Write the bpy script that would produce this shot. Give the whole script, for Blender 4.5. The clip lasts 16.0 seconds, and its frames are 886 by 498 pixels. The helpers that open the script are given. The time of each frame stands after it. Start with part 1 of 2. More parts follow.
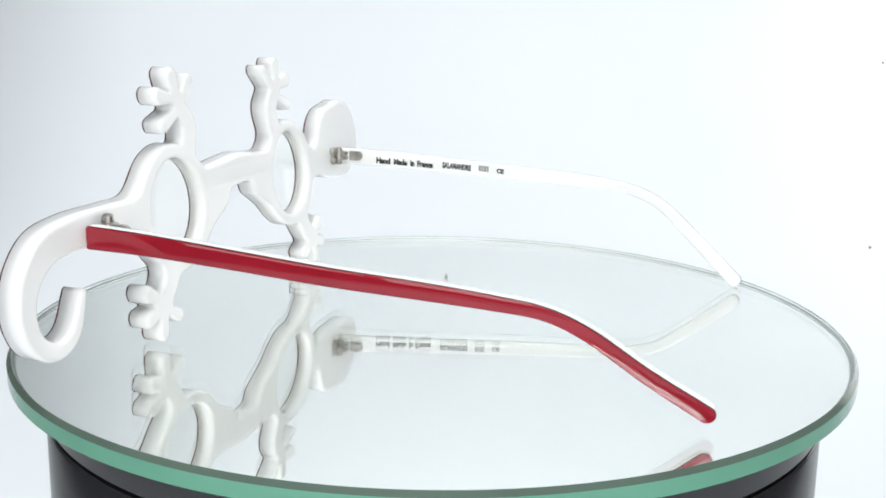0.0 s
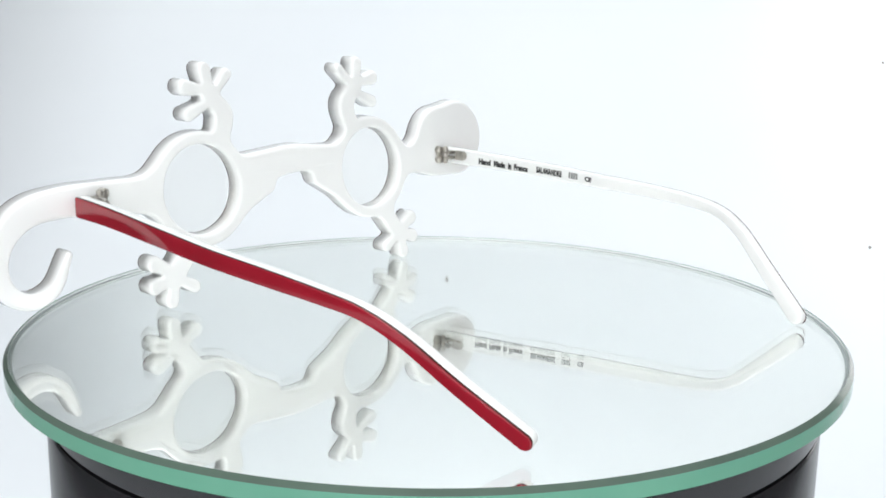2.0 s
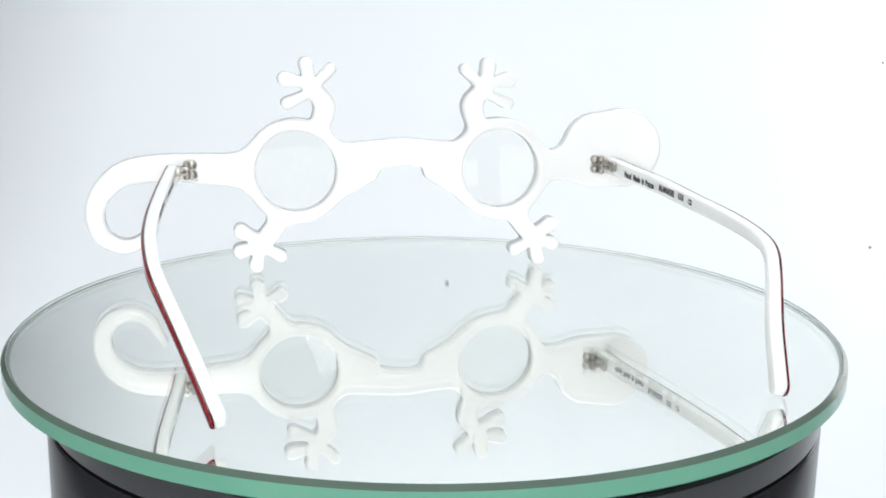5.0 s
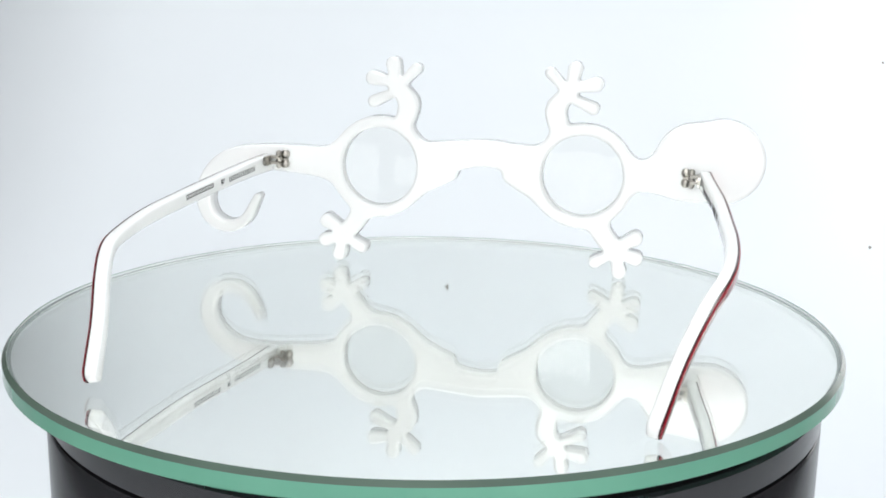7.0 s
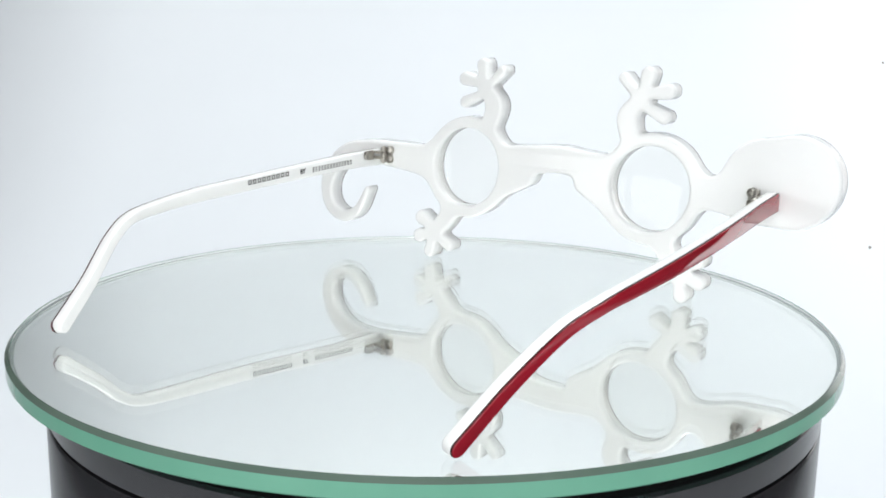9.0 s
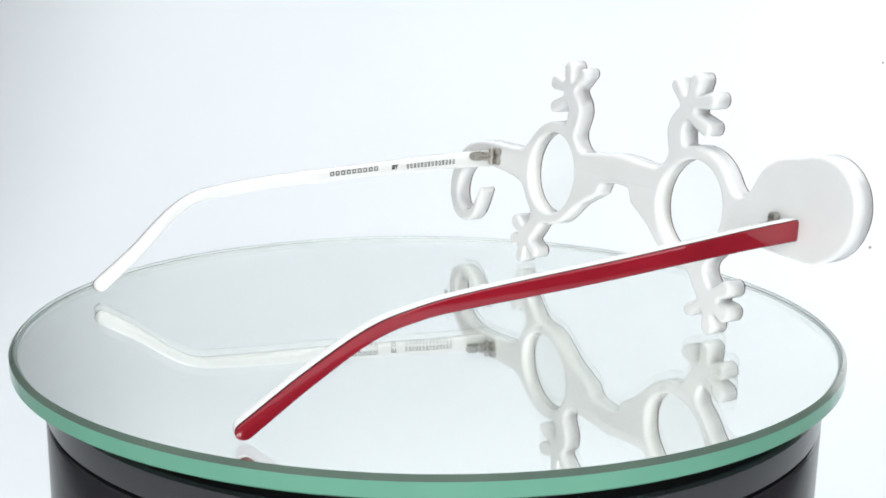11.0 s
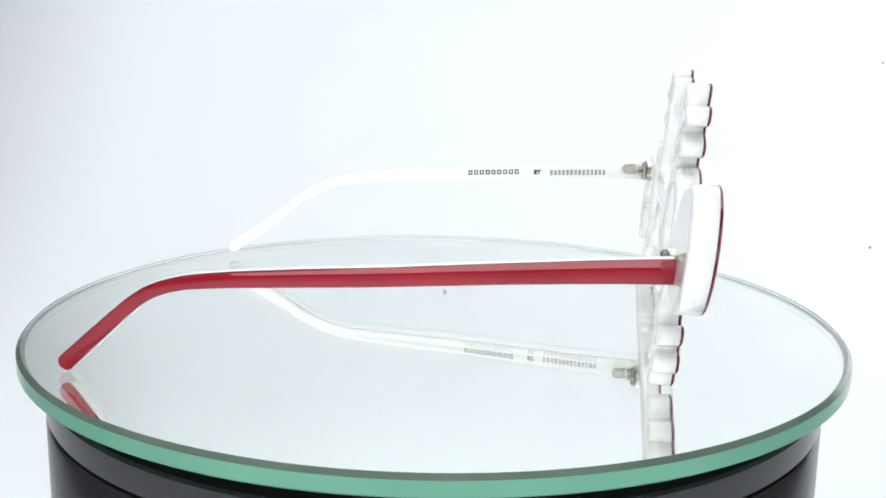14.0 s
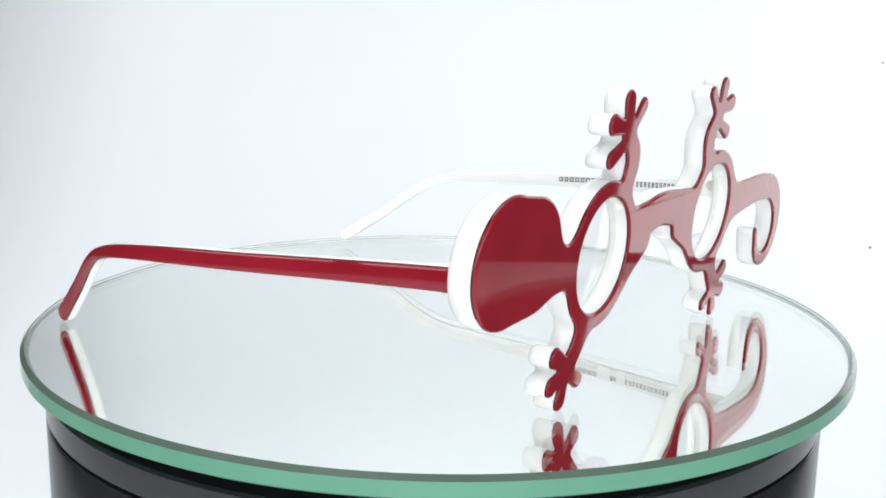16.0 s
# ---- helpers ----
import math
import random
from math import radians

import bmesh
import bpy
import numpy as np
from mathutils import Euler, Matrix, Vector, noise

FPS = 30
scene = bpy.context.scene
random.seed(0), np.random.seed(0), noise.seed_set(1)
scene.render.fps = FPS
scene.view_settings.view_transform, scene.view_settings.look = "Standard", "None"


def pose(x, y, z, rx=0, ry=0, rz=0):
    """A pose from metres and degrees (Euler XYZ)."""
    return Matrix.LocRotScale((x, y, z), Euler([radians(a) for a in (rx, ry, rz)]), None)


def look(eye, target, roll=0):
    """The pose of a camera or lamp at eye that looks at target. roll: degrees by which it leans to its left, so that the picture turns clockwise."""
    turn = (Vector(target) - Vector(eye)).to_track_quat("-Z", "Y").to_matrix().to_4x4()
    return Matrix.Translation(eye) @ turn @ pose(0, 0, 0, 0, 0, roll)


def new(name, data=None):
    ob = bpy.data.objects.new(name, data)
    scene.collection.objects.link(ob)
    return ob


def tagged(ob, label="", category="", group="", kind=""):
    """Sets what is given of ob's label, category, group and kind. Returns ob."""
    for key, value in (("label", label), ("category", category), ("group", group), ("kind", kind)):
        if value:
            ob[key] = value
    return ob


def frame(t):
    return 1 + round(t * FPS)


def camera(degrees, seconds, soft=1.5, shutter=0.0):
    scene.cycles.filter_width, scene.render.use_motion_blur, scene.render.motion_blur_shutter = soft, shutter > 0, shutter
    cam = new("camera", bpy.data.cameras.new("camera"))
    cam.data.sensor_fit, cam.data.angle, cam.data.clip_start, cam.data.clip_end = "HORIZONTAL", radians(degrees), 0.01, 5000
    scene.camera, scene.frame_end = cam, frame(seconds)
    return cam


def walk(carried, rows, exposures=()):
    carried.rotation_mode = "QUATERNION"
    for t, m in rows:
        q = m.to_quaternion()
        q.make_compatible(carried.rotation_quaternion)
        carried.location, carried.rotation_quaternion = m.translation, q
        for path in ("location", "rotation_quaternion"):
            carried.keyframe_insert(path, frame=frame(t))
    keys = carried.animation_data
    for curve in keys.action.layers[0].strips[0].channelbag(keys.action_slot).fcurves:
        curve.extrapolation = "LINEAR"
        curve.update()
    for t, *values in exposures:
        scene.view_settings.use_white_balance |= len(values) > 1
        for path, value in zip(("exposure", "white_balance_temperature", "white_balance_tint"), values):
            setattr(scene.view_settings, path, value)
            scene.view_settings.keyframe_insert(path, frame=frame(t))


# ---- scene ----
MM = 0.001

# ---- camera ----
cam = camera(43.43, 16.0, soft=1.8)
TURN = Matrix.Rotation(radians(-0.324), 4, "Z") @ Matrix.Rotation(radians(90 - 12.479), 4, "X") @ Matrix.Rotation(radians(0.955), 4, "Z")
EYE = Matrix.Translation((0, -0.300, 0.0858)) @ TURN
walk(cam, [(0.0, EYE), (16.0, EYE)], [(0.0, 0.0), (3.5, 0.03), (7.0, -0.03), (9.0, -0.02), (12.5, 0.07), (16.0, 0.03)])

# ---- light: a bright white tabletop studio with softboxes and light panels ----
world = bpy.data.worlds.new("studio_air")
world.use_nodes = True
world.node_tree.nodes["Background"].inputs[0].default_value = (0.90, 0.96, 1.0, 1)
world.node_tree.nodes["Background"].inputs[1].default_value = 0.1
scene.world = world


def softbox(name, eye, target, sx, sy, watts, colour):
    data = bpy.data.lights.new(name, "AREA")
    data.shape, data.size, data.size_y, data.energy, data.color = "RECTANGLE", sx, sy, watts, colour
    ob = new(name, data)
    ob.matrix_world = look(eye, target)
    return ob


softbox("softbox_top", (0.05, 0.2, 1.1), (0.0, 0.0, 0), 0.7, 0.5, 7.0, (0.97, 0.99, 1.0))
softbox("softbox_front", (-0.1, -0.95, 0.85), (0, 0, 0.03), 0.56, 0.46, 6.6, (0.98, 0.99, 1.0))
# a ring of upright light panels round the front of the table, with dark seams between them
PANEL_COLOUR = (0.98, 0.99, 1.0)
PANEL_RADIANCE = 3.6
for panel_name, panel_eye, panel_way, panel_wide, panel_high in (
        ("panel_front", (-0.02, -0.62, 0.085), (0, 1), 0.76, 0.22),
        ("panel_right_near", (0.58, -0.69, 0.075), (-1, 0), 0.21, 0.13),
        ("panel_right_far", (0.58, -0.37, 0.075), (-1, 0), 0.38, 0.13),
        ("panel_left_near", (-0.58, -0.62, 0.075), (1, 0), 0.36, 0.13),
        ("panel_left_far", (-0.58, -0.29, 0.075), (1, 0), 0.20, 0.13)):
    softbox(panel_name, panel_eye, (panel_eye[0] + panel_way[0], panel_eye[1] + panel_way[1], panel_eye[2]), panel_wide, panel_high,
            PANEL_RADIANCE * math.pi * panel_wide * panel_high, PANEL_COLOUR)
softbox("softbox_side", (0.60, 0.65, 0.09), (0, 0.65, 0.09), 0.62, 0.52, 1.9, (0.98, 0.99, 1.0))
softbox("backdrop_light", (0.22, 0.05, 1.5), (0.05, 0.77, 0.95), 1.2, 0.4, 11.2, (0.96, 0.99, 1.0))


# ---- materials ----
def material(name):
    m = bpy.data.materials.new(name)
    m.use_nodes = True
    nt = m.node_tree
    return m, nt, nt.nodes["Principled BSDF"]


def link(nt, a, b):
    nt.links.new(a, b)


def grain(nt, bsdf, scale, strength, distance=0.0002):
    tc = nt.nodes.new("ShaderNodeTexCoord")
    n = nt.nodes.new("ShaderNodeTexNoise")
    n.inputs["Scale"].default_value, n.inputs["Detail"].default_value = scale, 4
    link(nt, tc.outputs["Object"], n.inputs["Vector"])
    b = nt.nodes.new("ShaderNodeBump")
    b.inputs["Strength"].default_value, b.inputs["Distance"].default_value = strength, distance
    link(nt, n.outputs["Fac"], b.inputs["Height"])
    link(nt, b.outputs["Normal"], bsdf.inputs["Normal"])
    return n, tc


def mottled(nt, bsdf, tc, scale, low, high, socket="Base Color"):
    n = nt.nodes.new("ShaderNodeTexNoise")
    n.inputs["Scale"].default_value, n.inputs["Detail"].default_value = scale, 5
    link(nt, tc.outputs["Object"], n.inputs["Vector"])
    r = nt.nodes.new("ShaderNodeValToRGB")
    r.color_ramp.elements[0].position, r.color_ramp.elements[1].position = 0.3, 0.7
    r.color_ramp.elements[0].color, r.color_ramp.elements[1].color = (*low, 1), (*high, 1)
    link(nt, n.outputs["Fac"], r.inputs["Fac"])
    link(nt, r.outputs["Color"], bsdf.inputs[socket])


def plain(name, low, high, rough, metal=0.0, scale=60, bump=0.03, bump_scale=400, coat=0.0):
    m, nt, b = material(name)
    n, tc = grain(nt, b, bump_scale, bump)
    mottled(nt, b, tc, scale, low, high)
    b.inputs["Roughness"].default_value, b.inputs["Metallic"].default_value = rough, metal
    b.inputs["Coat Weight"].default_value, b.inputs["Coat Roughness"].default_value = coat, 0.04
    return m


WHITE = plain("white_acetate", (0.80, 0.812, 0.808), (0.825, 0.838, 0.832), 0.11, bump=0.008, bump_scale=150)
RED = plain("red_acetate", (0.25, 0.010, 0.020), (0.31, 0.013, 0.026), 0.035, bump=0.012, bump_scale=80)
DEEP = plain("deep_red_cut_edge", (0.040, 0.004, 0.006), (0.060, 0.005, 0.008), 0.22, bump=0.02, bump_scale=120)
STEEL = plain("hinge_metal", (0.34, 0.325, 0.295), (0.50, 0.48, 0.44), 0.28, metal=1.0, scale=500)
INK = plain("black_print", (0.01, 0.01, 0.012), (0.016, 0.016, 0.018), 0.7)
BLACK = plain("black_plastic", (0.012, 0.012, 0.014), (0.02, 0.02, 0.023), 0.2, scale=40, bump=0.02, bump_scale=900)
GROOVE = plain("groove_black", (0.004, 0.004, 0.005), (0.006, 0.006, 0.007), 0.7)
EDGE = plain("green_glass_edge", (0.095, 0.29, 0.20), (0.125, 0.34, 0.235), 0.12, scale=25, bump=0.02, bump_scale=120)
BORDER = plain("dark_border", (0.11, 0.14, 0.13), (0.14, 0.17, 0.16), 0.4, scale=40)
CHAMFER = plain("glass_chamfer", (0.08, 0.115, 0.095), (0.105, 0.15, 0.122), 0.2, scale=40)
# pale colour that stands for light coming through the glass rim
EDGE_LIGHT = plain("pale_edge_light", (0.66, 0.70, 0.69), (0.72, 0.76, 0.75), 0.3)
PAPER = plain("white_paper", (0.745, 0.782, 0.815), (0.77, 0.807, 0.84), 0.8, scale=4, bump=0.05, bump_scale=300)
TABLE = plain("dark_table", (0.05, 0.05, 0.052), (0.07, 0.07, 0.072), 0.6, scale=6)
WALL = plain("grey_wall", (0.30, 0.285, 0.27), (0.34, 0.325, 0.31), 0.85, scale=2, bump=0.05, bump_scale=80)


def make_mirror():
    m, nt, b = material("silver_mirror")
    n, tc = grain(nt, b, 30, 0.0)
    mottled(nt, b, tc, 12, (0.955, 0.96, 0.94), (0.965, 0.97, 0.95))
    b.inputs["Metallic"].default_value, b.inputs["Roughness"].default_value = 1.0, 0.0
    return m


def make_clear(name, ior, tint):
    m, nt, b = material(name)
    nt.nodes.remove(b)
    g = nt.nodes.new("ShaderNodeBsdfGlass")
    g.inputs["Color"].default_value = (*tint, 1)
    g.inputs["Roughness"].default_value, g.inputs["IOR"].default_value = 0.0, ior
    link(nt, g.outputs[0], nt.nodes["Material Output"].inputs["Surface"])
    return m


MIRROR = make_mirror()
CLEAR = make_clear("clear_glass", 1.5, (0.985, 0.995, 0.99))
LENS = make_clear("clear_lens", 1.2, (0.985, 0.985, 0.975))


# ---- mesh helpers ----
def part(name, bm, mat, parent=None, label="", smooth=True):
    me = bpy.data.meshes.new(name)
    bmesh.ops.recalc_face_normals(bm, faces=bm.faces)
    bm.to_mesh(me)
    bm.free()
    me.materials.append(mat)
    if smooth is True:
        me.polygons.foreach_set("use_smooth", [True] * len(me.polygons))
        me.set_sharp_from_angle(angle=radians(35))
    ob = new(name, me)
    ob.parent = parent
    if label:
        tagged(ob, label)
    return ob


def rings(bm, loops, closed=True, cap0=False, cap1=False):
    """Skin of quads over equal loops of points."""
    vs = [[bm.verts.new(p) for p in loop] for loop in loops]
    n = len(vs[0])
    for a, b in zip(vs, vs[1:]):
        for i in range(n if closed else n - 1):
            bm.faces.new((a[i], a[(i + 1) % n], b[(i + 1) % n], b[i])).smooth = True
    if cap0:
        bm.faces.new(vs[0])
    if cap1:
        bm.faces.new(vs[-1])
    return vs


def lathe(profile, n=192, cap0=True, cap1=True):
    bm = bmesh.new()
    loops = [[(r * math.cos(a), r * math.sin(a), z) for a in (2 * math.pi * k / n for k in range(n))] for r, z in profile]
    rings(bm, loops, True, cap0, cap1)
    return bm


def box(bm, size, m):
    made = bmesh.ops.create_cube(bm, size=1, matrix=m @ Matrix.Diagonal((*size, 1)))
    return made["verts"]


def rod(bm, r, h, m, n=20, top=None):
    bmesh.ops.create_cone(bm, cap_ends=True, segments=n, radius1=r, radius2=r if top is None else top, depth=h, matrix=m)


# ---- structure: paper sweep and the white room round it ----
def build_room():
    bm = bmesh.new()
    z0, y0, rad = -0.16, 0.32, 0.45
    line = [(-1.2, z0), (-0.6, z0), (-0.3, z0), (y0, z0)]
    line += [(y0 + rad * math.sin(a), z0 + rad - rad * math.cos(a)) for a in (radians(7.5 * k) for k in range(1, 13))]
    line += [(y0 + rad, 1.3)]
    rings(bm, [[(x, y, z) for y, z in line] for x in (-0.54, -0.27, 0, 0.27, 0.54)], closed=False)
    ob = part("backdrop", bm, PAPER)
    mod = ob.modifiers.new("thickness", "SOLIDIFY")
    mod.thickness, mod.offset = 0.002, -1
    tagged(ob, "seamless white paper sweep behind the turntable", "backdrop", kind="structure")
    # small grey discs standing in for sensor dust, turned to lie on the curve
    for (x, y, z), r in (((0.0088, 0.7567, 0.181), 0.0022), ((0.3901, 0.6936, 0.0386), 0.0013), ((0.3381, 0.5489, -0.0977), 0.0012)):
        lean = math.atan2(y - y0, max(z0 + rad - z, 0.0))
        bm = bmesh.new()
        rod(bm, r, 0.003, Matrix.Translation((x, y, z)) @ Matrix.Rotation(lean, 4, "X") @ Matrix.Translation((0, 0, 0.002)) @ Matrix.Diagonal((1, 1.3, 1, 1)), 9, r * 0.8)
        part("speck", bm, WALL, ob, "small grey disc standing in for a sensor dust spot")
    for name, size, at in (("wall_west", (0.1, 4.2, 2.7), (-2.05, -0.1, 0.95)), ("wall_east", (0.1, 4.2, 2.7), (2.05, -0.1, 0.95)),
                           ("wall_south", (4.0, 0.1, 2.7), (0, -1.75, 0.95)), ("wall_north", (4.0, 0.1, 2.7), (0, 1.55, 0.95)),
                           ("floor", (4.2, 3.6, 0.1), (0, -0.1, -0.23)), ("ceiling", (4.2, 3.6, 0.1), (0, -0.1, 2.15))):
        bm = bmesh.new()
        box(bm, size, Matrix.Translation(at))
        dark = name == "floor"
        ob = part(name, bm, TABLE if dark else WALL, smooth=False)
        tagged(ob, "plain matt " + ("black" if dark else "grey") + " studio " + name.split("_")[0], name.split("_")[0], kind="structure")


build_room()


# ---- turntable base ----
def build_base():
    base = new("turntable_base")
    base.location = (0, 0, -0.16)
    tagged(base, "glossy black round turntable base with a groove", "turntable")
    r = 0.104
    part("body", lathe([(r - 0.001, 0.0), (r, 0.001), (r, 0.1418), (r - 0.0004, 0.1427)]), BLACK, base)
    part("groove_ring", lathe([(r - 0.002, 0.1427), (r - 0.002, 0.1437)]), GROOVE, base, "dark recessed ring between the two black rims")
    part("top_rim", lathe([(r - 0.0004, 0.1437), (r, 0.1441), (r, 0.1502), (r - 0.0008, 0.1508)]), BLACK, base)
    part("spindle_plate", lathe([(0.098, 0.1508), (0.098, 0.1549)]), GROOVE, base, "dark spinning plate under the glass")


build_base()


# ---- mirror disc ----
def build_disc():
    disc = new("mirror_disc")
    tagged(disc, "round mirrored glass disc with a polished green edge", "mirror")
    m = Matrix.Translation((-0.0026, -0.0004, 0)) @ Matrix.Rotation(-0.0049, 4, "Y") @ Matrix.Rotation(-0.0006, 4, "X")
    R = 0.1110
    parts = [part("green_edge", lathe([(R - 0.0006, -0.0050), (R, -0.0045), (R, -0.0011)], 256, True, False), EDGE, disc, "translucent green glass edge"),
             part("chamfer", lathe([(R, -0.0011), (R - 0.0011, 0.0)], 256, False, False), CHAMFER, disc, "polished dark bevel"),
             part("silvering", lathe([(R - 0.0008, -0.0046), (R - 0.0008, -0.0048)], 256), MIRROR, disc, "mirror coating")]
    # added pale rings brighten the opaque edge and bevel from inside, as light would
    parts.append(part("edge_light_ring", lathe([(R - 0.0009, -0.0045), (R - 0.0012, -0.0011)], 256, False, False), EDGE_LIGHT, disc, "added pale ring for light seen through the glass edge"))
    parts.append(part("bevel_light_ring", lathe([(R - 0.00052, -0.00080), (R - 0.00088, -0.00044)], 256, False, False), EDGE_LIGHT, disc, "added pale ring for light seen through the bevel"))
    parts.append(part("silver_border", lathe([(R - 0.0009, -0.00448), (R - 0.0021, -0.00448)], 256, False, False), BORDER, disc, "thin dark border of the mirror coating"))
    bm = bmesh.new()
    bmesh.ops.create_circle(bm, cap_ends=True, segments=256, radius=R - 0.0011)
    top = part("glass_top", bm, CLEAR, disc, "clear glass surface", smooth=False)
    top.visible_shadow = False
    for ob in parts + [top]:
        ob.matrix_local = m
    return disc


DISC = build_disc()


# ---- spectacles ----
def front_y(x, z):
    """Front face of the frame, in millimetres; it leans forward."""
    return 62.38 - 0.0202 * x + 0.09 * z + 0.014 * max(x, 0)


def rim_x(s):
    """Centre of the rim on side s, in millimetres."""
    return s * 33.2 + 0.45 * (s + 1)


def stroke(X, Z, pts):
    """Distance to a chain of round tapered strokes (x, z, radius)."""
    d = np.full(X.shape, 1e3)
    for (ax, az, ar), (bx, bz, br) in zip(pts, pts[1:]):
        t = np.clip(((X - ax) * (bx - ax) + (Z - az) * (bz - az)) / ((bx - ax) ** 2 + (bz - az) ** 2), 0, 1)
        d = np.minimum(d, np.hypot(X - ax - t * (bx - ax), Z - az - t * (bz - az)) - ar - t * (br - ar))
    return d


def melt(a, b, k):
    h = np.clip(0.5 + 0.5 * (b - a) / k, 0, 1)
    return b + (a - b) * h - k * h * (1 - h)


def spline(pts, n):
    """Catmull-Rom through the points."""
    p = [np.array(q, float) for q in pts]
    p = [2 * p[0] - p[1]] + p + [2 * p[-1] - p[-2]]
    out = []
    for a, b, c, d in zip(p, p[1:], p[2:], p[3:]):
        for k in range(n):
            t = k / n
            out.append(0.5 * (2 * b + (c - a) * t + (2 * a - 5 * b + 4 * c - d) * t * t + (3 * b - a - 3 * c + d) * t ** 3))
    out.append(p[-2])
    return out


STEP = 0.3


def creature_field():
    xs, zs = np.arange(-104, 97, STEP), np.arange(-3, 74, STEP)
    X, Z = np.meshgrid(xs, zs, indexing="ij")
    f = None
    for s in (-1, 1):
        A = X - 0.45 * (s + 1)
        hand = stroke(A, Z, spline([(s * 26.0, 44, 3.8), (s * 25.2, 47, 3.2), (s * 23.8, 52.8, 3.5), (s * 25.9, 56.6, 2.9), (s * 28.2, 59.2, 2.8)], 5))
        for toe in ([(s * 28.3, 60, 1.8), (s * 29.4, 66.1, 2.4)], [(s * 26, 60, 1.5), (s * 21.6, 64.7, 1.85)],
                    [(s * 29, 60.1, 1.4), (s * 36.2, 61.4, 2.4)], [(s * 28.8, 56.8, 1.4), (s * 35.6, 53.8, 2.05)]):
            hand = melt(hand, stroke(A, Z, toe), 0.6)
        foot = stroke(A, Z, spline([(s * 38, 19, 3.7), (s * 40.9, 13.8, 3.1), (s * 44.8, 9.2, 3.0)], 6))
        for toe in ([(s * 45.5, 10.5, 1.6), (s * 51.0, 13.4, 2.4)], [(s * 46, 8.6, 1.5), (s * 51.4, 7.0, 2.35)],
                    [(s * 45, 8, 1.6), (s * 46.4, 2.45, 2.35)], [(s * 43.6, 8, 1.5), (s * 38.5, 5.2, 2.0)]):
            foot = melt(foot, stroke(A, Z, toe), 0.6)
        rim = np.hypot(A - s * 33.2, Z - 32.4) - 16.7
        side = melt(melt(rim, hand, 1.6), foot, 2.5)
        f = side if f is None else np.minimum(f, side)
    bridge = stroke(X, Z, spline([(-24, 33.0, 7.4), (-10, 36.6, 5.0), (2, 38.2, 4.3), (12, 36.8, 4.8), (24, 33.5, 7.6)], 6))
    pads = np.minimum(stroke(X, Z, [(-24, 26, 4.5), (-9.5, 31.5, 3.0)]), stroke(X, Z, [(24, 26, 4.5), (11.5, 31.8, 3.2)]))
    f = melt(f, melt(bridge, pads, 2), 2.5)
    head = stroke(X, Z, [(68.6, 38.2, 12.2), (77.0, 38.7, 13.0), (77.4, 38.9, 13.0)])
    neck = stroke(X, Z, [(44, 33.2, 6.5), (52, 33.2, 4.9), (62, 33.4, 5.2)])
    f = melt(f, melt(head, neck, 5), 3)
    tail = [(-42, 33, 8.5), (-52, 32.9, 5.4), (-62, 33.4, 4.6), (-76, 33.7, 4.1), (-86.5, 32.0, 3.8), (-93.4, 26.3, 3.3), (-95.7, 19, 2.95),
            (-93.2, 12.3, 2.5), (-87, 9.4, 2.15), (-80.6, 12.1, 1.8), (-76.3, 20.0, 1.15)]
    f = melt(f, stroke(X, Z, [tuple(q) for q in spline(tail, 6)]), 3)
    for s in (-1, 1):
        f = np.maximum(f, 12.9 - np.hypot(X - rim_x(s), Z - 32.4))
    return xs, zs, f


def contours(xs, zs, f):
    """Closed zero lines of the field, as loops of points."""
    nxt = {}
    pts = {}

    def cross(i, j, horizontal):
        key = (i, j, horizontal)
        if key not in pts:
            if horizontal:
                t = f[i, j] / (f[i, j] - f[i + 1, j])
                pts[key] = (xs[i] + t * STEP, zs[j])
            else:
                t = f[i, j] / (f[i, j] - f[i, j + 1])
                pts[key] = (xs[i], zs[j] + t * STEP)
        return key

    inside = f < 0
    mixed = inside[:-1, :-1].astype(int) + inside[1:, :-1] + inside[1:, 1:] + inside[:-1, 1:]
    for i, j in zip(*np.nonzero((mixed > 0) & (mixed < 4))):
        corner = [inside[i, j], inside[i + 1, j], inside[i + 1, j + 1], inside[i, j + 1]]
        edge = [(i, j, True), (i + 1, j, False), (i, j + 1, True), (i, j, False)]
        out_of = [e for e in range(4) if corner[e] and not corner[(e + 1) % 4]]
        into = [e for e in range(4) if not corner[e] and corner[(e + 1) % 4]]
        for a in out_of:
            b = into[0] if len(into) == 1 else (a - 1) % 4
            nxt[cross(*edge[a])] = cross(*edge[b])
    loops = []
    while nxt:
        start, k = next(iter(nxt.items()))
        del nxt[start]
        loop = [pts[start]]
        while k != start:
            loop.append(pts[k])
            k = nxt.pop(k)
        loops.append(np.array(loop))
    return loops


def even(loop, gap):
    """The loop with points at even steps, slightly smoothed."""
    for _ in range(3):
        loop = 0.25 * np.roll(loop, 1, 0) + 0.5 * loop + 0.25 * np.roll(loop, -1, 0)
    closed = np.vstack([loop, loop[:1]])
    s = np.concatenate([[0], np.cumsum(np.hypot(*np.diff(closed, axis=0).T))])
    n = max(12, int(s[-1] / gap))
    u = np.linspace(0, s[-1], n, endpoint=False)
    return np.stack([np.interp(u, s, closed[:, 0]), np.interp(u, s, closed[:, 1])], 1)


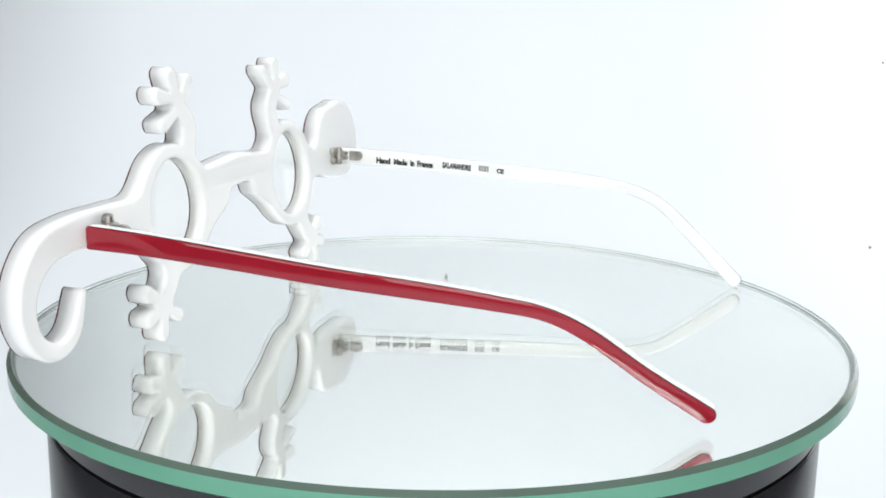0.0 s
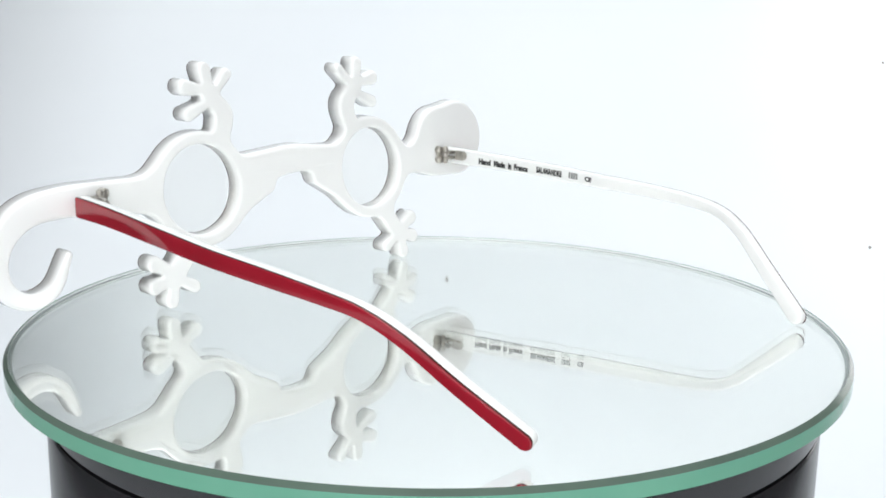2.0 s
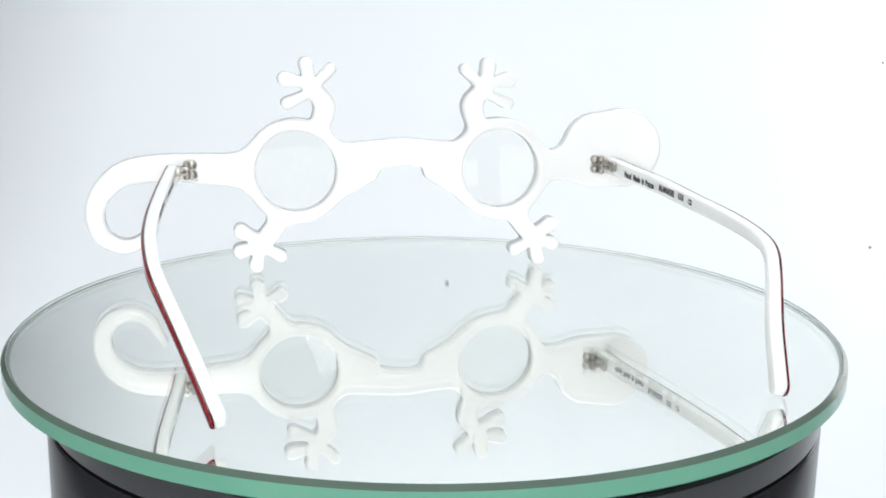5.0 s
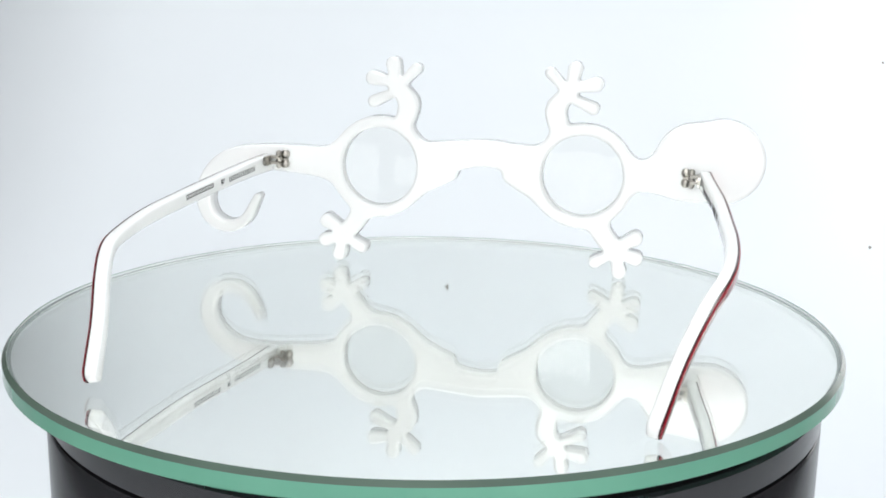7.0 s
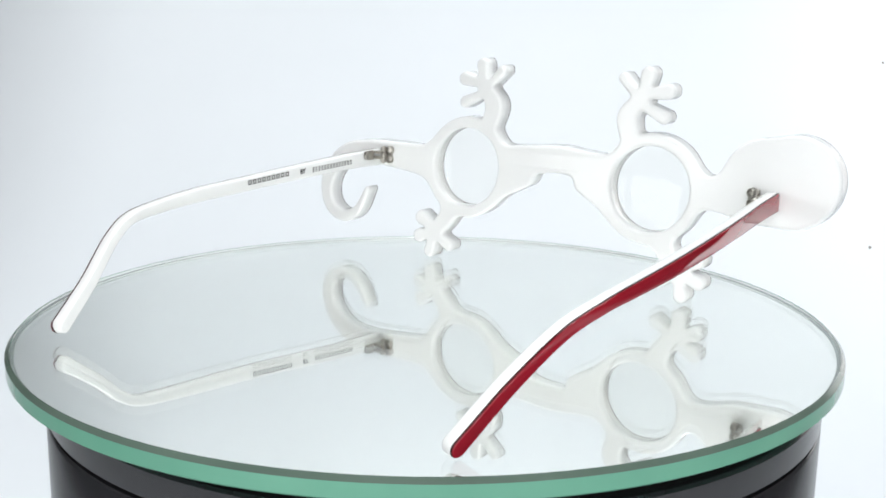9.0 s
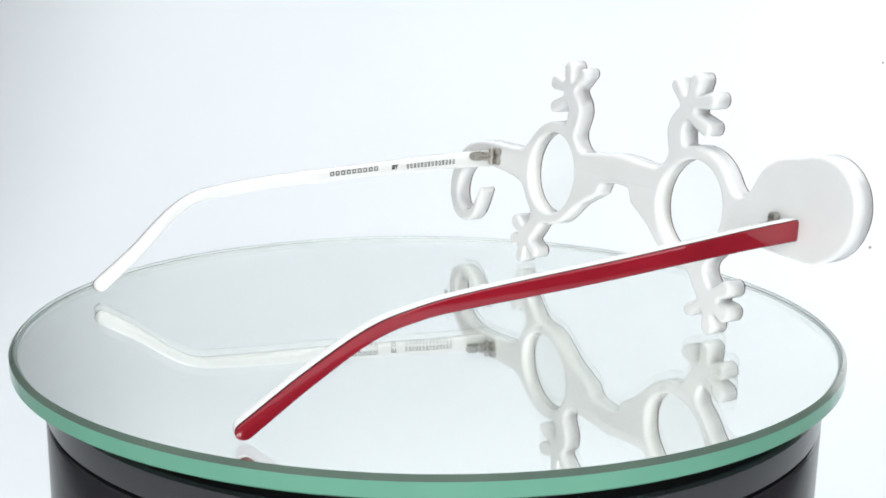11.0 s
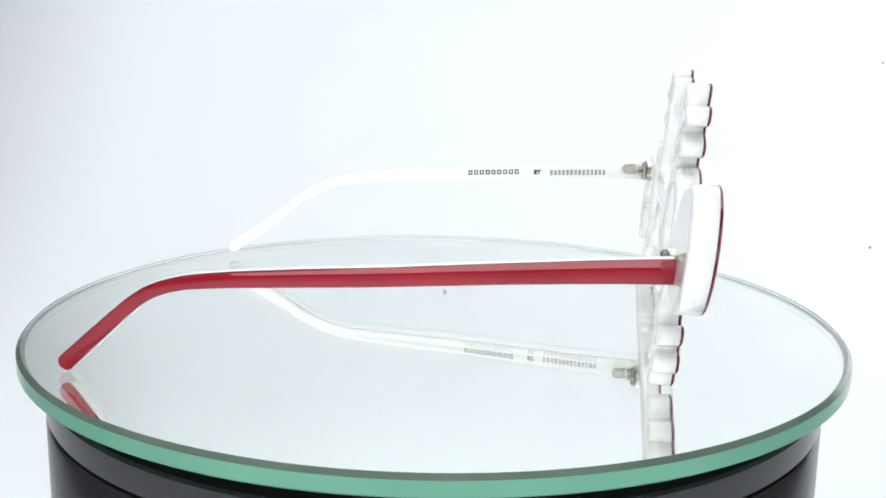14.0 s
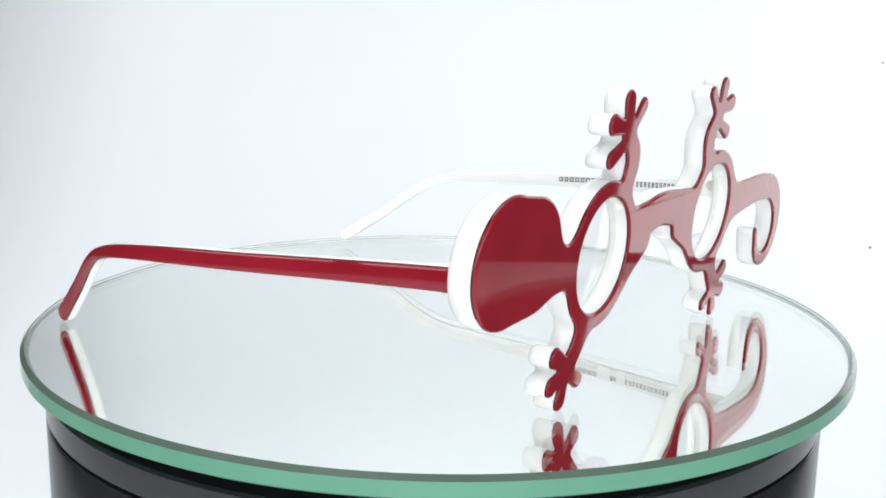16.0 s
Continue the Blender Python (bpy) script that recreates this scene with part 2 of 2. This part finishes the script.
def sheet_body(loops, normals, profile):
    """A thick plate: profile rows of (inset, depth behind the front face), from back to front, with flat caps."""
    from mathutils.geometry import tessellate_polygon
    bm = bmesh.new()
    caps = ([], [])
    for loop, nor in zip(loops, normals):
        rows = []
        for inset, depth in profile:
            q = loop - nor * inset
            rows.append([(x * MM, (front_y(x, z) - depth) * MM, z * MM) for x, z in q])
        vs = rings(bm, rows)
        caps[0].append((loop - nor * profile[0][0], vs[0]))
        caps[1].append((loop - nor * profile[-1][0], vs[-1]))
    for cap in caps:
        flat = [v for _, vs in cap for v in vs]
        for tri in tessellate_polygon([[Vector((x, z, 0)) for x, z in q] for q, _ in cap]):
            try:
                bm.faces.new([flat[i] for i in tri])
            except ValueError:
                pass
    return bm


def build_arm(name, label, parent, line):
    """A temple: white bar with a red outer layer. line: rows of x, y, z, height in millimetres; x may be of either side."""
    arm = new(name)
    arm.parent = parent
    tagged(arm, label)
    pts = spline(line, 10)
    s = 1 if line[0][0] > 0 else -1
    n = len(pts)
    axes = []
    for i, p in enumerate(pts):
        t = Vector((pts[min(i + 1, n - 1)] - pts[max(i - 1, 0)])[:3]).normalized()
        out = Vector((s, 0, 0)) - t * t.x * s
        out.normalize()
        up = t.cross(out)
        up = up if up.z > 0 or abs(up.z) < 0.3 and up.y < 0 else -up
        axes.append((Vector(p[:3]), t, out, up, p[3]))

    def bar(x0, x1, trim, r):
        bm = bmesh.new()
        loops = []
        ends = [(k, 1.0, 0.0) for k in range(n)]
        ends += [(n - 1, math.cos(a), math.sin(a)) for a in (radians(18), radians(38), radians(56), radians(72), radians(84))]
        ends[0:1] = [(0, 0.86, 0.0), (0, 0.97, -0.12), (0, 1.0, -0.4)]
        for k, shrink, push in ends:
            o, t, out, up, h = axes[k]
            half = h / 2 - trim
            o = o + t * ((push * half) if push > 0 else -push)
            loop = []
            mid, wid = (x0 + x1) / 2, (x1 - x0) / 2
            narrow = 1 - (1 - shrink) * 0.55
            for cx, cz, a0 in ((wid - r, half * shrink - r, 0), (-(wid - r), half * shrink - r, 90), (-(wid - r), -(half * shrink - r), 180), (wid - r, -(half * shrink - r), 270)):
                for q in range(4):
                    a = radians(a0 + 30 * q)
                    px = (cx + r * math.cos(a)) * narrow
                    pz = cz + r * math.sin(a) if half * shrink > r else (r * math.sin(a)) * half * shrink / r
                    loop.append((o + out * (mid + px) + up * pz) * MM)
            loops.append(loop)
        rings(bm, loops, True, True, True)
        return bm

    part("white_core", bar(-1.6, 1.6, 0.0, 0.75), WHITE, arm, "white acetate inner side")
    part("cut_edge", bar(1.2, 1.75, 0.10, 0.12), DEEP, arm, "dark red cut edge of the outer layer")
    part("red_layer", bar(1.6, 2.0, 0.24, 0.19), RED, arm, "glossy red acetate outer side")
    return arm


def inner_face(line, y):
    """Place on the inner side of a temple at y, in millimetres."""
    s = 1 if line[0][0] > 0 else -1
    pts = spline(line, 10)
    ys = [-p[1] for p in pts]
    x = np.interp(-y, ys, [p[0] for p in pts])
    return x - s * 1.63, np.interp(-y, ys, [p[2] for p in pts])


def print_word(word, parent, line, y0, y1, height, up=0.6, bars=False):
    """One printed word on the inner side of a temple, from y0 to y1 in the reading direction."""
    s = 1 if line[0][0] > 0 else -1
    bm = bmesh.new()
    width = abs(y1 - y0)
    if bars:
        n = len(word)
        w = width / n
        pen = (0.3 if "x" in word else 0.2) * w
        for k in range(n):
            x, wide = (k + 0.14) * w, w * 0.72
            wide = w * 0.56 if word[k] == "l" else wide
            for bx, bz, sx, sz in (
                    (x + pen / 2, height / 2, pen, height), (x + wide - pen / 2, height / 2, pen, height),
                    (x + wide / 2, height - pen / 2, wide - 2 * pen, pen), (x + wide / 2, pen / 2, wide - 2 * pen, pen)):
                box(bm, (sx, sz, 0.02), Matrix.Translation((bx, bz, 0)))
    else:
        cu = bpy.data.curves.new("word", "FONT")
        cu.body, cu.size, cu.resolution_u, cu.offset = word, 1.0, 2, 0.065
        tmp = bpy.data.objects.new("word", cu)
        scene.collection.objects.link(tmp)
        bpy.context.view_layer.update()
        me = tmp.to_mesh()
        bm.from_mesh(me)
        tmp.to_mesh_clear()
        bpy.data.objects.remove(tmp)
        bpy.data.curves.remove(cu)
        lo = [min(v.co[k] for v in bm.verts) for k in (0, 1)]
        hi = [max(v.co[k] for v in bm.verts) for k in (0, 1)]
        for v in bm.verts:
            v.co = ((v.co.x - lo[0]) * width / (hi[0] - lo[0]), (v.co.y - max(lo[1], -0.01)) * height / (hi[1] - max(lo[1], -0.01)), 0)
    for v in bm.verts:
        y = y0 + v.co.x * (1 if y1 > y0 else -1)
        x, z = inner_face(line, y)
        v.co = (x * MM - s * v.co.z * MM, y * MM, (z + up - height / 2 + v.co.y) * MM)
    return part("printed_word" if not bars else "printed_bars", bm, INK, parent, "small black print", smooth=False)


def build_hinge(parent, s, x, y, z, ax, ay):
    """A small riveted metal hinge between frame and temple; s is its side."""
    hinge = new("hinge")
    hinge.parent = parent
    tagged(hinge, "small dark metal barrel hinge")
    at = lambda a, b, c: Matrix.Translation((a * MM, b * MM, c * MM))
    bm = bmesh.new()
    back = front_y(x, z) - 6.0
    for dz in (-1.55, 1.55):
        rod(bm, 1.45 * MM, 1.5 * MM, at(x, back - 0.55, z + dz) @ Matrix.Rotation(radians(90), 4, "X"))
        bmesh.ops.create_uvsphere(bm, u_segments=14, v_segments=8, radius=1.3 * MM, matrix=at(x, back - 1.2, z + dz) @ Matrix.Diagonal((1, 0.55, 1, 1)))
    box(bm, (1.9 * MM, 1.3 * MM, 3.4 * MM), at(x, back - 0.5, z))
    part("frame_leaf", bm, STEEL, hinge)
    bm = bmesh.new()
    for dz, r in ((-1.9, 1.0), (0, 1.0), (1.9, 1.0)):
        rod(bm, r * MM, 1.5 * MM, at(x + s * 1.8, back - 2.0, z + dz))
    rod(bm, 0.55 * MM, 6.0 * MM, at(x + s * 1.8, back - 2.0, z))
    part("barrel", bm, STEEL, hinge)
    bm = bmesh.new()
    for dz in (-0.95, 0.95):
        box(bm, (3.2 * MM, 2.6 * MM, 0.9 * MM), at(x + s * 2.9, back - 3.0, z + dz))
    m = at(ax, ay, z)
    box(bm, (0.9 * MM, 3.0 * MM, 3.2 * MM), m)
    rod(bm, 1.6 * MM, 0.9 * MM, at(ax, ay - 1.5, z) @ Matrix.Rotation(radians(90), 4, "Y"))
    rod(bm, 0.8 * MM, 0.9 * MM, at(ax - s * 0.3, ay - 1.3, z) @ Matrix.Rotation(radians(90), 4, "Y"))
    part("temple_leaf", bm, STEEL, hinge)


def build_spectacles():
    glasses = new("spectacles")
    tagged(glasses, "white and red acetate lizard-shaped spectacles standing on a mirror", "glasses")
    xs, zs, f = creature_field()
    gx, gz = np.gradient(f, STEP)
    loops, normals = [], []
    for loop in contours(xs, zs, f):
        if len(loop) < 20:
            continue
        q = even(loop, 0.55)
        i = np.clip(np.round((q[:, 0] - xs[0]) / STEP).astype(int), 0, len(xs) - 1)
        j = np.clip(np.round((q[:, 1] - zs[0]) / STEP).astype(int), 0, len(zs) - 1)
        t = np.roll(q, -1, 0) - np.roll(q, 1, 0)
        nor = np.stack([t[:, 1], -t[:, 0]], 1)
        nor /= np.linalg.norm(nor, axis=1, keepdims=True)
        side = np.sign(np.sum(nor[:, 0] * gx[i, j] + nor[:, 1] * gz[i, j]))
        loops.append(q)
        normals.append(nor * side)
    white = sheet_body(loops, normals, [(1.15, 6.0), (0.8, 5.95), (0.46, 5.78), (0.2, 5.48), (0.05, 5.1), (0.0, 4.7), (0.0, 0.75)])
    red = sheet_body(loops, normals, [(0.05, 0.36), (0.16, 0.24), (0.34, 0.08), (0.62, 0.0)])
    cut = sheet_body(loops, normals, [(0.0, 0.75), (0.0, 0.45), (0.05, 0.36)])
    part("white_front", white, WHITE, glasses, "thick rounded white acetate back of the lizard frame", smooth=None)
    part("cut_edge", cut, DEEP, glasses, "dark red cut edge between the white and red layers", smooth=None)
    part("red_face", red, RED, glasses, "thin glossy red acetate front of the lizard frame", smooth=None)
    for s in (-1, 1):
        bm = bmesh.new()
        n = 64
        def ring(r, d):
            out = []
            for k in range(n):
                a = 2 * math.pi * k / n
                x, z = rim_x(s) + r * math.cos(a), 32.4 + r * math.sin(a)
                out.append((x * MM, (front_y(x, z) - d) * MM, z * MM))
            return out
        rings(bm, [ring(0.5, 2.2), ring(6, 2.3), ring(10, 2.6), ring(13.0, 3.0), ring(13.0, 4.2), ring(10, 3.8), ring(6, 3.5), ring(0.5, 3.4)], True, True, True)
        lens = part("lens", bm, LENS, glasses, "clear round lens")
        lens.visible_shadow = False
    arm_a = [(-71.6, 60.6, 32.3, 5.7), (-72.8, 44, 31.9, 5.2), (-74.4, 22, 30.7, 4.7), (-75.6, 0, 29.3, 4.4), (-75.7, -20, 28.2, 4.1), (-74.8, -35, 26.9, 3.6),
             (-73.4, -46, 25.2, 3.2), (-70.4, -55, 20.6, 3.3), (-65.7, -66, 12.0, 3.6), (-61.2, -78.1, 3.7, 4.0)]
    arm_b = [(72.1, 58.8, 33.3, 5.6), (73.3, 44, 32.8, 5.2), (75.4, 22, 31.8, 4.7), (76.6, 0, 30.4, 4.4), (77.4, -20, 29.3, 4.1), (76.9, -36, 28.0, 3.6),
             (75.2, -46, 26.2, 3.2), (71.5, -55, 22.1, 3.3), (66.5, -66, 13.2, 3.8), (62.2, -77.8, 2.9, 4.2)]
    one = build_arm("temple", "straight temple with a bent tip, red outside and white inside", glasses, arm_a)
    two = build_arm("temple", "straight temple with a bent tip, red outside and white inside", glasses, arm_b)
    print_word("nnnnnnnnn", one, arm_a, 0.0, 17.7, 1.5, 0.5, bars=True)
    print_word("BY", one, arm_a, 22.5, 25.0, 1.5, 0.3)
    print_word("llllllllllllll", one, arm_a, 27.8, 46.4, 1.6, 0.0, bars=True)
    print_word("Hand", two, arm_b, 44.6, 39.6, 2.0, -0.35)
    print_word("Made", two, arm_b, 38.4, 33.6, 2.0, -0.35)
    print_word("in", two, arm_b, 32.6, 31.2, 2.0, -0.35)
    print_word("France", two, arm_b, 30.2, 24.6, 2.0, -0.35)
    print_word("SALAMANDRE", two, arm_b, 21.4, 11.4, 2.0, 0.1)
    print_word("xxxx", two, arm_b, 8.8, 5.2, 1.9, 0.3, bars=True)
    print_word("CE", two, arm_b, 2.6, 0.0, 1.5, 0.2)
    build_hinge(glasses, -1, -65.6, 0, 33.6, -69.9, 54.6)
    build_hinge(glasses, 1, 66.4, 0, 33.7, 70.3, 52.4)
    return glasses


GLASSES = build_spectacles()


# ---- what turns ----
def motions():
    rows = []
    for k in range(33):
        s = k / 2 - 6
        rows.append((k / 2, pose(0, 0, 0, 0, 0, -12.1495 * s - 0.00574 * s * s - 0.00037 * s ** 3)))
    walk(DISC, rows)
    walk(GLASSES, rows)


motions()
